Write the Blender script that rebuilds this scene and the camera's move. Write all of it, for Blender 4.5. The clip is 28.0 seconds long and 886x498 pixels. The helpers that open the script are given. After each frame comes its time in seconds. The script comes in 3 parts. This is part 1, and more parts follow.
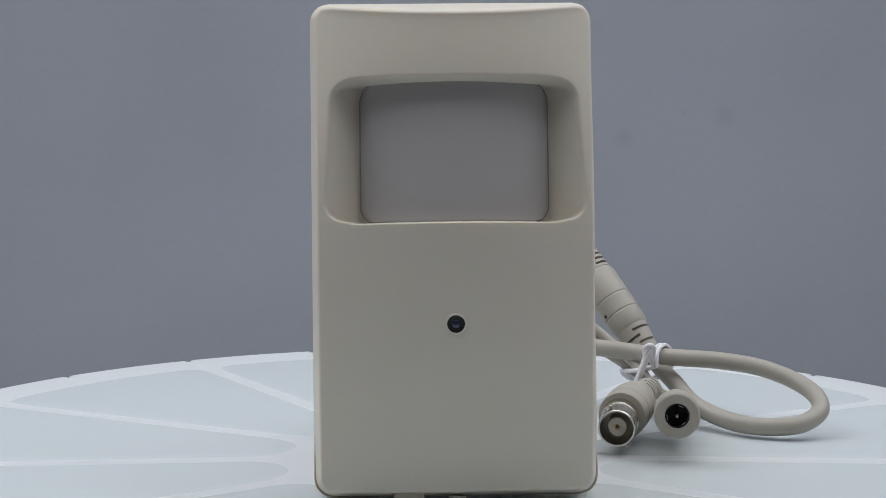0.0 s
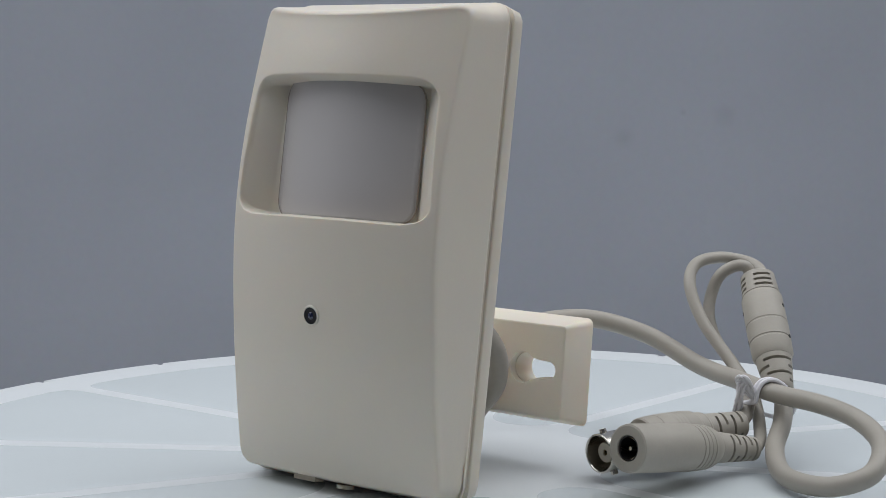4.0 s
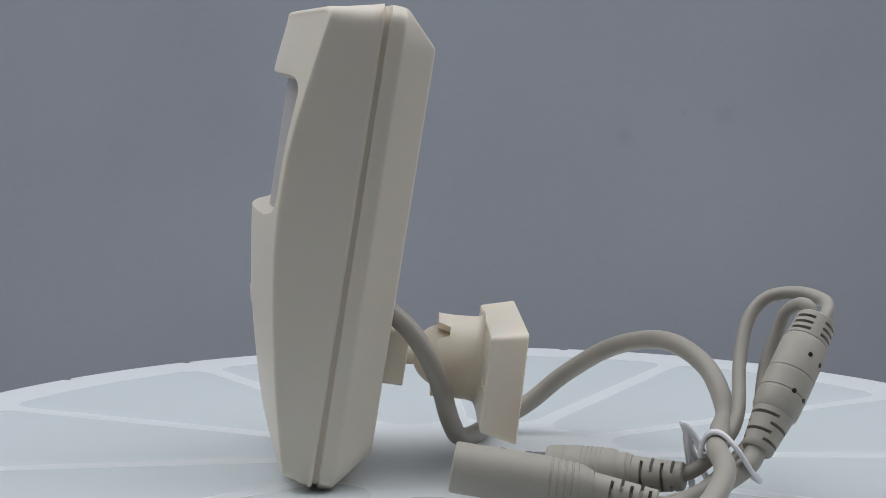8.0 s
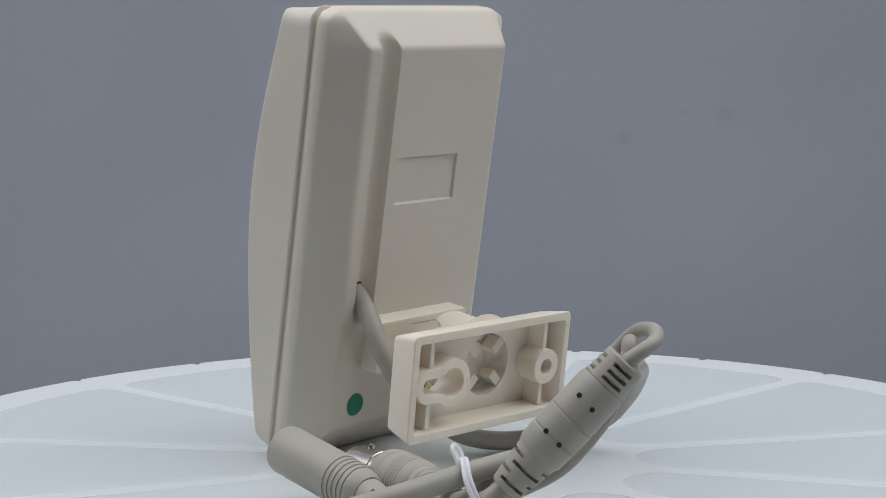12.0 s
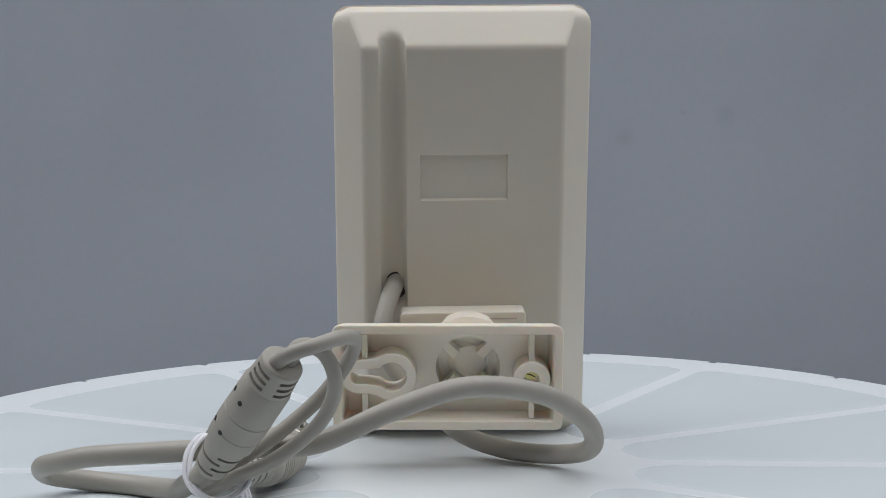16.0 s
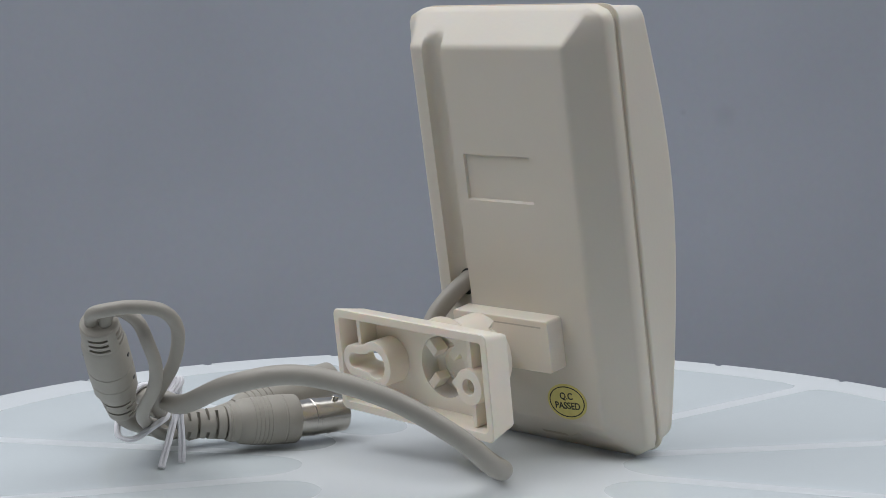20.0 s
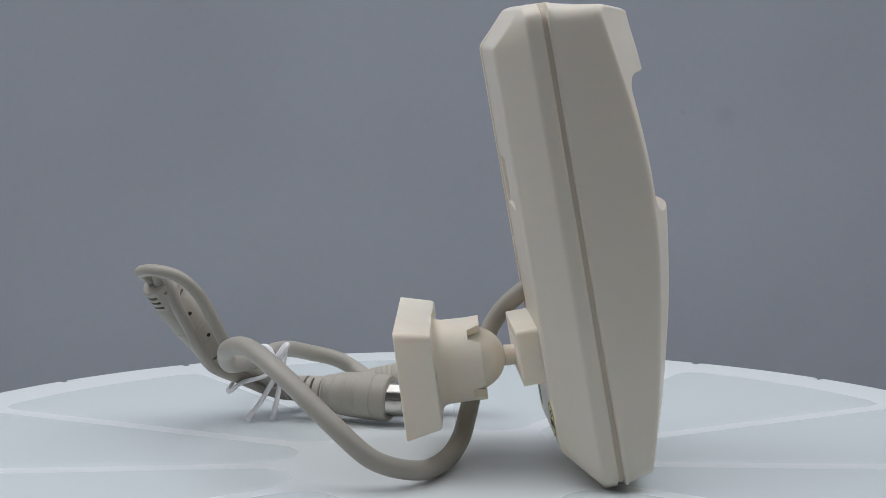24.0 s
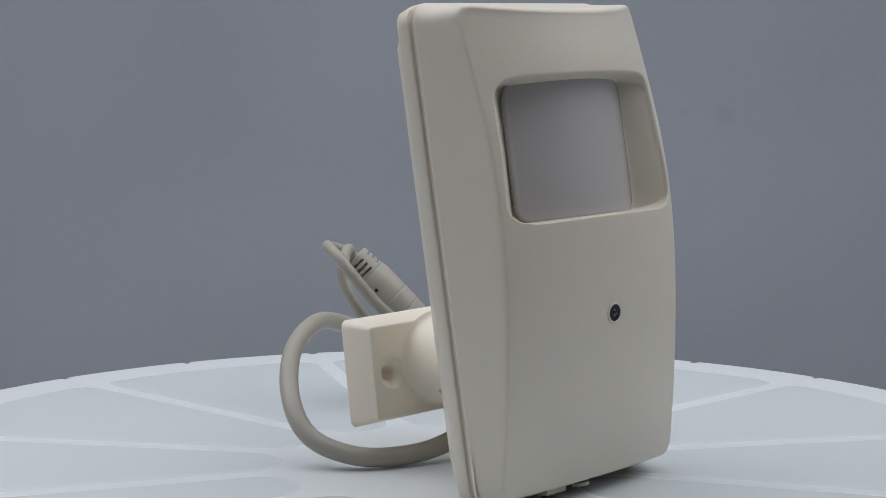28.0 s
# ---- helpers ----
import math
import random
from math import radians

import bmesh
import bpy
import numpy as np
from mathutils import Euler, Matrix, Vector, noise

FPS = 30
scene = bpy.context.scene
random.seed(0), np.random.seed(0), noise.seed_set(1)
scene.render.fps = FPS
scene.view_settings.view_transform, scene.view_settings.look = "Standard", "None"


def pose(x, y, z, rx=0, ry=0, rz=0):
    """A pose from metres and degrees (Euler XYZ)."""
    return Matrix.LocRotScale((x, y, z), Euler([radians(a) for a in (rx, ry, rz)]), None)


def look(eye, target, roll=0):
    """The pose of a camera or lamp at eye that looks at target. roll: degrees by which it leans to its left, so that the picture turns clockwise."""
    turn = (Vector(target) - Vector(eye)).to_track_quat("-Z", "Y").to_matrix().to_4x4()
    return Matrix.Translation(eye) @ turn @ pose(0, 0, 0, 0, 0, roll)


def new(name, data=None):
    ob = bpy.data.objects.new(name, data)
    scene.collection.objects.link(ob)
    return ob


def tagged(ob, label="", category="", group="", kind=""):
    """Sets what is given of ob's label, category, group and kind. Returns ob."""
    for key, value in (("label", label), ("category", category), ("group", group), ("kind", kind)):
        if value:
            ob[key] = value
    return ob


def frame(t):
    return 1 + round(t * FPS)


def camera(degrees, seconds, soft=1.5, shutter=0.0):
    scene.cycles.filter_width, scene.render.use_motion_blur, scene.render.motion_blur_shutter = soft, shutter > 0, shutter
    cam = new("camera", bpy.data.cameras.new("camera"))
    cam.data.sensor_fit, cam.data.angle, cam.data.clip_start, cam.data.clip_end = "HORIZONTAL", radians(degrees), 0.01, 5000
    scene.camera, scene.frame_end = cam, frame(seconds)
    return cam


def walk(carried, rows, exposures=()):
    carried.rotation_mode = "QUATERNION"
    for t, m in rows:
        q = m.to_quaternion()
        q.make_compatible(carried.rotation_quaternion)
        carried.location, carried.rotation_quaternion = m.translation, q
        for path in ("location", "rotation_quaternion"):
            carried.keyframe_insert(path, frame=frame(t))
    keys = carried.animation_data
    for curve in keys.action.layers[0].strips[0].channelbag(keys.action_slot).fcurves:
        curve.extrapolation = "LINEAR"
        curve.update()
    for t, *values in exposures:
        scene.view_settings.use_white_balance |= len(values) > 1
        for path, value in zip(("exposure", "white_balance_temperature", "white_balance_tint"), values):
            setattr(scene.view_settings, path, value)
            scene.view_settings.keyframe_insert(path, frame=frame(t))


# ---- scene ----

MM = 0.001
SPIN = [(0, 0.0), (0.35, 0.0), (0.45, -0.75), (0.6, -2.3), (1, -6.11), (1.5, -11.63), (2, -17.28), (2.5, -22.99), (3, -28.78), (3.5, -34.56), (5.5, -58.09), (6, -63.94), (7, -75.6), (8, -87.35), (9, -98.81), (10, -110.25), (11, -121.55), (12, -132.98), (12.5, -138.73), (14.5, -162.2), (15, -167.98), (16, -179.31), (17, -190.43), (18, -201.97), (19, -213.89), (20, -226.02), (21, -237.3), (21.5, -242.83), (23.5, -264.29), (24, -269.63), (25, -280.46), (26, -292.21), (27, -304.12), (27.5, -309.85), (28, -315.32)]


# ---------------------------------------------------------------- camera
def heading(pitch, yaw):
    p, y = radians(pitch), radians(yaw)
    return Vector((math.sin(y) * math.cos(p), math.cos(y) * math.cos(p), -math.sin(p)))


cam = camera(27.49, 28.0, soft=0.55)
EYE = Vector((0.0, -0.490, 0.1196))
VIEW = look(EYE, EYE + heading(7.128, -0.476), -0.43)
walk(cam, [(0.0, VIEW), (28.0, VIEW)], exposures=[(0.0, -0.02), (3.0, -0.02), (7.0, -0.06), (9.0, -0.10), (11.0, -0.08), (12.5, -0.04), (15.0, -0.04), (17.0, -0.03), (21.0, -0.03), (24.5, -0.07), (28.0, -0.12)])


# ---------------------------------------------------------------- light
world = bpy.data.worlds.new("studio_air")
scene.world = world
world.use_nodes = True
world.node_tree.nodes["Background"].inputs["Color"].default_value = (0.80, 0.88, 1.0, 1)
world.node_tree.nodes["Background"].inputs["Strength"].default_value = 0.06


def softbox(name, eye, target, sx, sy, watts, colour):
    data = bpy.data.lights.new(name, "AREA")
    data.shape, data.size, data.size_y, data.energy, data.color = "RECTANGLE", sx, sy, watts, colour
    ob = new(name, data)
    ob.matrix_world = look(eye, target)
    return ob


softbox("ceiling_softbox", (0.0, 0.02, 0.80), (0, 0.0, 0), 1.6, 0.9, 8.4, (0.94, 0.966, 1.012))
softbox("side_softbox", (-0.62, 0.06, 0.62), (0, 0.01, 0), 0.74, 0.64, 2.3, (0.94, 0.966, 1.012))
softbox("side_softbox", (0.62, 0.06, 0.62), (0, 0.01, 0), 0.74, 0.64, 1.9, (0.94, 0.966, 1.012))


# ---------------------------------------------------------------- materials
def material(name, colour, rough=0.5, metal=0.0, grain=0.0, grain_scale=900.0, stain=0.06, stain_scale=40.0, bump=0.0, ior=1.46, spec=0.5, tint=None, glow=0.0, depth=0.002):
    m = bpy.data.materials.new(name)
    m.use_nodes = True
    nt = m.node_tree
    b = nt.nodes["Principled BSDF"]
    b.inputs["Roughness"].default_value = rough
    b.inputs["Metallic"].default_value = metal
    b.inputs["IOR"].default_value = ior
    b.inputs["Specular IOR Level"].default_value = spec
    if glow:
        b.inputs["Subsurface Weight"].default_value = glow
        b.inputs["Subsurface Radius"].default_value = (1.0, 0.68, 0.38)
        b.inputs["Subsurface Scale"].default_value = depth
    tc = nt.nodes.new("ShaderNodeTexCoord")
    big = nt.nodes.new("ShaderNodeTexNoise")
    big.inputs["Scale"].default_value = stain_scale
    big.inputs["Detail"].default_value = 4
    nt.links.new(tc.outputs["Object"], big.inputs["Vector"])
    fine = nt.nodes.new("ShaderNodeTexNoise")
    fine.inputs["Scale"].default_value = grain_scale
    fine.inputs["Detail"].default_value = 2
    nt.links.new(tc.outputs["Object"], fine.inputs["Vector"])
    mixer = nt.nodes.new("ShaderNodeMix")
    mixer.data_type = "RGBA"
    c2 = tint or tuple(v * (1 - stain) for v in colour)
    mixer.inputs[6].default_value = (*colour, 1)
    mixer.inputs[7].default_value = (*c2, 1)
    ramp = nt.nodes.new("ShaderNodeMapRange")
    ramp.inputs["From Min"].default_value, ramp.inputs["From Max"].default_value = 0.35, 0.7
    nt.links.new(big.outputs["Fac"], ramp.inputs["Value"])
    nt.links.new(ramp.outputs["Result"], mixer.inputs[0])
    speck = nt.nodes.new("ShaderNodeMix")
    speck.data_type, speck.blend_type = "RGBA", "MULTIPLY"
    speck.inputs[0].default_value = grain
    nt.links.new(mixer.outputs[2], speck.inputs[6])
    nt.links.new(fine.outputs["Color"], speck.inputs[7])
    nt.links.new(speck.outputs[2], b.inputs["Base Color"])
    rr = nt.nodes.new("ShaderNodeMapRange")
    rr.inputs["To Min"].default_value, rr.inputs["To Max"].default_value = max(0.02, rough - 0.06), min(1, rough + 0.06)
    nt.links.new(big.outputs["Fac"], rr.inputs["Value"])
    nt.links.new(rr.outputs["Result"], b.inputs["Roughness"])
    if bump:
        bn = nt.nodes.new("ShaderNodeBump")
        bn.inputs["Strength"].default_value = bump
        bn.inputs["Distance"].default_value = 0.0002
        nt.links.new(fine.outputs["Fac"], bn.inputs["Height"])
        nt.links.new(bn.outputs["Normal"], b.inputs["Normal"])
    return m


IVORY = material("ivory_abs_plastic", (0.700, 0.646, 0.556), rough=0.38, glow=0.3, stain=0.03, grain=0.03, bump=0.10, stain_scale=25)
CREAM = material("cream_bracket_plastic", (0.885, 0.808, 0.692), rough=0.42, glow=0.35, depth=0.002, stain=0.04, grain=0.03, bump=0.08, stain_scale=60)
LENS_WHITE = material("milky_sensor_film", (0.46, 0.44, 0.435), rough=0.34, stain=0.03, bump=0.04, stain_scale=30)
GREY_PVC = material("beige_grey_pvc", (0.385, 0.357, 0.31), rough=0.42, stain=0.07, grain=0.05, bump=0.12, stain_scale=90)
GREY_MOULD = material("beige_grey_moulding", (0.405, 0.377, 0.326), rough=0.5, stain=0.06, grain=0.05, bump=0.15, stain_scale=120)
DARK = material("black_plastic_and_hole_shade", (0.012, 0.012, 0.013), rough=0.35, stain=0.2)
SEAM_GREY = material("seam_plastic_and_slit_shade", (0.60, 0.53, 0.44), rough=0.6, stain=0.05)
NICKEL = material("nickel_plated_brass", (0.62, 0.59, 0.54), rough=0.22, metal=1.0, stain=0.12, stain_scale=200)
BRASS = material("gold_contact", (0.34, 0.26, 0.15), rough=0.25, metal=1.0, stain=0.1)
BOWL = material("dull_nickel_bowl", (0.50, 0.455, 0.385), rough=0.5, metal=0.5, stain=0.15, stain_scale=200)
PTFE = material("grey_insulator", (0.50, 0.46, 0.39), rough=0.5, stain=0.05)
TIE_WHITE = material("white_soft_tie", (0.80, 0.79, 0.82), rough=0.35, stain=0.04, stain_scale=200)
GREEN = material("green_sticker_paper", (0.012, 0.21, 0.11), rough=0.4, stain=0.12, stain_scale=300)
GOLD = material("gold_sticker_foil", (0.76, 0.68, 0.24), rough=0.35, metal=0.0, stain=0.12, stain_scale=300)
GAP = material("shadowed_gap", (0.30, 0.25, 0.21), rough=0.8, stain=0.1)
LENS_GLASS = material("coated_lens_glass", (0.012, 0.018, 0.05), rough=0.08, stain=0.05, spec=0.8)
INK = material("dark_print", (0.05, 0.05, 0.03), rough=0.6, stain=0.1)
PLATE_WHITE = material("white_turntable_plastic", (0.685, 0.715, 0.728), spec=0.38, rough=0.30, stain=0.03, stain_scale=12, bump=0.05)
PANEL_GREY = material("frosted_panel_plastic", (0.635, 0.685, 0.70), spec=0.42, rough=0.17, stain=0.04, stain_scale=14, bump=0.05)
PAPER = material("grey_backdrop_paper", (0.402, 0.428, 0.480), rough=0.9, stain=0.10, stain_scale=5, grain=0.09, grain_scale=220, bump=0.1)
SIDE = material("pale_bounce_surface", (0.5, 0.5, 0.51), rough=0.9, stain=0.04, stain_scale=6)
WALL = material("grey_bounce_surface", (0.12, 0.12, 0.125), rough=0.9, stain=0.04, stain_scale=6)
TABLE = material("grey_table_laminate", (0.24, 0.24, 0.25), rough=0.6, stain=0.06, stain_scale=8)
MINT = material("pale_green_print", (0.018, 0.25, 0.135), rough=0.45, stain=0.1)
# the frosting of the panels thins out towards their edges
nt = PANEL_GREY.node_tree
att = nt.nodes.new("ShaderNodeAttribute")
att.attribute_name = "frost"
blend = nt.nodes.new("ShaderNodeMix")
blend.data_type = "RGBA"
blend.inputs[6].default_value = (0.685, 0.715, 0.728, 1)
shade = nt.nodes["Principled BSDF"]
nt.links.new(shade.inputs["Base Color"].links[0].from_socket, blend.inputs[7])
nt.links.new(att.outputs["Fac"], blend.inputs[0])
nt.links.new(blend.outputs[2], shade.inputs["Base Color"])
# a few faint finger marks on the backdrop paper
nt = PAPER.node_tree
shade = nt.nodes["Principled BSDF"]
spot = nt.nodes.new("ShaderNodeTexCoord")
last = shade.inputs["Base Color"].links[0].from_socket
for x, z, size, depth in ((0.102, 0.049, 0.009, 0.12), (0.164, 0.062, 0.010, 0.11), (0.138, 0.064, 0.003, 0.12)):
    away = nt.nodes.new("ShaderNodeVectorMath")
    away.operation = "DISTANCE"
    flat = nt.nodes.new("ShaderNodeVectorMath")
    flat.operation = "MULTIPLY"
    flat.inputs[1].default_value = (1, 0, 1)
    nt.links.new(spot.outputs["Object"], flat.inputs[0])
    nt.links.new(flat.outputs["Vector"], away.inputs[0])
    away.inputs[1].default_value = (x, 0, z)
    fade = nt.nodes.new("ShaderNodeMapRange")
    fade.interpolation_type = "SMOOTHSTEP"
    fade.inputs["From Min"].default_value, fade.inputs["From Max"].default_value = 0.0, size
    fade.inputs["To Min"].default_value, fade.inputs["To Max"].default_value = depth, 0.0
    nt.links.new(away.outputs["Value"], fade.inputs["Value"])
    dim = nt.nodes.new("ShaderNodeMix")
    dim.data_type = "RGBA"
    dim.inputs[7].default_value = (0.10, 0.10, 0.10, 1)
    nt.links.new(fade.outputs["Result"], dim.inputs[0])
    nt.links.new(last, dim.inputs[6])
    last = dim.outputs[2]
nt.links.new(last, shade.inputs["Base Color"])
BASE_GREY = material("grey_drive_base", (0.3, 0.3, 0.31), rough=0.5, stain=0.08)


# ---------------------------------------------------------------- mesh helpers
def part(name, bm, mat, parent=None, label="", m=None, smooth=True, angle=40):
    me = bpy.data.meshes.new(name)
    bmesh.ops.recalc_face_normals(bm, faces=bm.faces)
    if smooth:
        lim = radians(angle)
        for f in bm.faces:
            f.smooth = True
        for e in bm.edges:
            if len(e.link_faces) == 2 and e.calc_face_angle(0) > lim:
                e.smooth = False
    bm.to_mesh(me)
    bm.free()
    me.materials.append(mat)
    ob = new(name, me)
    if m is not None:
        ob.matrix_basis = m
    if parent:
        ob.parent = parent
    if label:
        ob["label"] = label
    return ob


def bevel(ob, width, segments=3, angle=35):
    md = ob.modifiers.new("rounded_edges", "BEVEL")
    md.width, md.segments, md.limit_method, md.angle_limit = width, segments, "ANGLE", radians(angle)
    md.harden_normals = False
    return ob


def settle(ob):
    """Keeps wide faces flat and puts the rounding into the narrow ones."""
    md = ob.modifiers.new("facets", "WEIGHTED_NORMAL")
    md.keep_sharp, md.weight = True, 60


def box(x0, x1, y0, y1, z0, z1, bm=None):
    bm = bm or bmesh.new()
    v = [bm.verts.new((x * MM, y * MM, z * MM)) for z in (z0, z1) for x, y in ((x0, y0), (x1, y0), (x1, y1), (x0, y1))]
    for a in ((0, 1, 2, 3), (4, 5, 6, 7), (0, 1, 5, 4), (1, 2, 6, 5), (2, 3, 7, 6), (3, 0, 4, 7)):
        bm.faces.new([v[i] for i in a])
    return bm


def lathe(profile, n=40, bm=None, close=True):
    """Turns (radius, height) pairs in mm round z."""
    bm = bm or bmesh.new()
    rings = []
    for r, h in profile:
        if r < 1e-6:
            rings.append([bm.verts.new((0, 0, h * MM))])
        else:
            rings.append([bm.verts.new((r * MM * math.cos(2 * math.pi * k / n), r * MM * math.sin(2 * math.pi * k / n), h * MM)) for k in range(n)])
    for a, b in zip(rings, rings[1:]):
        for k in range(n):
            j = (k + 1) % n
            if len(a) == 1 and len(b) > 1:
                bm.faces.new((a[0], b[k], b[j]))
            elif len(b) == 1 and len(a) > 1:
                bm.faces.new((a[k], a[j], b[0]))
            elif len(a) > 1:
                bm.faces.new((a[k], a[j], b[j], b[k]))
    return bm


def catmull(points, n=10):
    p = [Vector(q) for q in points]
    p = [2 * p[0] - p[1]] + p + [2 * p[-1] - p[-2]]
    out = []
    for i in range(1, len(p) - 2):
        a, b, c, d = p[i - 1:i + 3]
        for k in range(n):
            u = k / n
            out.append(0.5 * (2 * b + (c - a) * u + (2 * a - 5 * b + 4 * c - d) * u * u + (3 * b - a - 3 * c + d) * u ** 3))
    out.append(p[-2])
    return out


def tube(points, radius, n=16, steps=10, bm=None, closed=False):
    """A round tube of that radius along a smooth curve through points, all in mm."""
    bm = bm or bmesh.new()
    path = catmull(points, steps)
    if closed:
        path = path[:-1]
    rings, normal = [], None
    for i, q in enumerate(path):
        a = path[i - 1] if i or closed else path[0]
        b = path[(i + 1) % len(path)] if i < len(path) - 1 or closed else path[-1]
        d = (b - a).normalized()
        if normal is None:
            normal = d.orthogonal().normalized()
        normal = (normal - d * normal.dot(d)).normalized()
        side = d.cross(normal)
        r = radius(i / (len(path) - 1)) if callable(radius) else radius
        rings.append([bm.verts.new((q + r * (math.cos(2 * math.pi * k / n) * normal + math.sin(2 * math.pi * k / n) * side)) * MM) for k in range(n)])
    pairs = list(zip(rings, rings[1:]))
    for a, b in pairs:
        for k in range(n):
            j = (k + 1) % n
            bm.faces.new((a[k], a[j], b[j], b[k]))
    if closed:
        a, b = rings[-1], rings[0]
        off = min(range(n), key=lambda o: sum((a[k].co - b[(k + o) % n].co).length for k in range(n)))
        for k in range(n):
            bm.faces.new((a[k], a[(k + 1) % n], b[(k + 1 + off) % n], b[(k + off) % n]))
    else:
        bm.faces.new(rings[0])
        bm.faces.new(rings[-1])
    return bm


def plate_from_outlines(outlines, thick, name="outline", bevel_depth=0.0):
    """A flat plate in the xy plane (mm), thick in z, whose first outline is the rim and the others are holes."""
    cu = bpy.data.curves.new(name, "CURVE")
    cu.dimensions, cu.fill_mode = "2D", "BOTH"
    cu.extrude = thick * MM / 2 - bevel_depth * MM
    cu.bevel_depth = bevel_depth * MM
    for line in outlines:
        sp = cu.splines.new("POLY")
        sp.points.add(len(line) - 1)
        for p, (x, y) in zip(sp.points, line):
            p.co = (x * MM, y * MM, 0, 1)
        sp.use_cyclic_u = True
    ob = bpy.data.objects.new(name, cu)
    scene.collection.objects.link(ob)
    dg = bpy.context.evaluated_depsgraph_get()
    me = bpy.data.meshes.new_from_object(ob.evaluated_get(dg))
    bm = bmesh.new()
    bm.from_mesh(me)
    bmesh.ops.remove_doubles(bm, verts=bm.verts, dist=1e-6)
    bpy.data.objects.remove(ob)
    bpy.data.curves.remove(cu)
    bpy.data.meshes.remove(me)
    return bm


def arc(cx, cy, r, a0, a1, n=14):
    return [(cx + r * math.cos(radians(a0 + (a1 - a0) * k / n)), cy + r * math.sin(radians(a0 + (a1 - a0) * k / n))) for k in range(n + 1)]


def rounded(x0, x1, y0, y1, r, n=6):
    return arc(x1 - r, y1 - r, r, 0, 90, n) + arc(x0 + r, y1 - r, r, 90, 180, n) + arc(x0 + r, y0 + r, r, 180, 270, n) + arc(x1 - r, y0 + r, r, 270, 360, n)


def along(a, b):
    """A pose at a (mm) whose z axis points to b."""
    a, b = Vector(a) * MM, Vector(b) * MM
    return Matrix.Translation(a) @ (b - a).to_track_quat("Z", "Y").to_matrix().to_4x4()


def empty(name, label="", category="", kind=""):
    return tagged(new(name), label, category, kind=kind)


def smoothstep(a, b, v):
    u = min(1.0, max(0.0, (v - a) / (b - a)))
    return u * u * (3 - 2 * u)


def curve_at(table, v):
    """Smooth value from a short table of (position, value)."""
    if v <= table[0][0]:
        return table[0][1]
    for (a, fa), (b, fb) in zip(table, table[1:]):
        if v <= b:
            k = table.index((a, fa))
            pa = table[k - 1] if k else (a, fa)
            pd = table[k + 2] if k + 2 < len(table) else (b, fb)
            ma = (fb - pa[1]) / (b - pa[0])
            mb = (pd[1] - fa) / (pd[0] - a)
            h, u = b - a, (v - a) / (b - a)
            return (2 * u ** 3 - 3 * u * u + 1) * fa + (u ** 3 - 2 * u * u + u) * h * ma + (3 * u * u - 2 * u ** 3) * fb + (u ** 3 - u * u) * h * mb
    return table[-1][1]


# ---------------------------------------------------------------- studio
def wall(name, x0, x1, y0, y1, z0, z1, mat, label):
    ob = part(name, box(x0, x1, y0, y1, z0, z1), mat, smooth=False)
    return tagged(ob, label, "wall", kind="structure")


def build_backdrop():
    """Hanging paper sheet that bellies a little: upright low down, leaning forward higher up."""
    bm = bmesh.new()
    rows = []
    y = 620.0
    zs = [-120, -60, 0] + [10 * k for k in range(1, 17)] + [300, 600, 1000]
    for i, z in enumerate(zs):
        if i:
            lean = min(7.0, max(0.0, 7.0 * (z - 5) / 130)) if z <= 160 else 3.0
            y -= (z - zs[i - 1]) * math.tan(radians(lean))
        rows.append([[bm.verts.new((x * MM, (y + d) * MM, z * MM)) for x in (-1200, -600, 0, 600, 1200)] for d in (0, 6)])
    for (a0, a1), (b0, b1) in zip(rows, rows[1:]):
        for k in range(4):
            bm.faces.new((a0[k], a0[k + 1], b0[k + 1], b0[k]))
            bm.faces.new((a1[k], a1[k + 1], b1[k + 1], b1[k]))
    return tagged(part("backdrop", bm, PAPER), "plain blue-grey paper backdrop behind the turntable", "backdrop", kind="structure")


build_backdrop()
# unseen walls and ceiling, added so that their greys set the bounced light
wall("wall_left", -1220, -1200, -900, 640, -120, 1000, SIDE, "unseen pale grey side wall added to bounce light")
wall("wall_right", 1200, 1220, -900, 640, -120, 1000, SIDE, "unseen pale grey side wall added to bounce light")
wall("wall_rear", -1220, 1220, -920, -900, -120, 1000, WALL, "unseen dark grey wall behind the viewer, added to limit bounced light")
tagged(part("ceiling", box(-1220, 1220, -920, 640, 1000, 1020), WALL, smooth=False), "unseen dark grey ceiling added to limit bounced light", "ceiling", kind="structure")
tagged(part("table_top", box(-1220, 1220, -920, 640, -140, -120), TABLE, smooth=False), "dark grey laminate table under the turntable", "table", kind="structure")


# ---------------------------------------------------------------- turntable
PLATE_C = Vector((-4.4, 3.0, 0))


def plate_z(r):
    """Height of the plate's top: a very shallow cone that falls away to the rim."""
    return -3.0 * r / 186.0


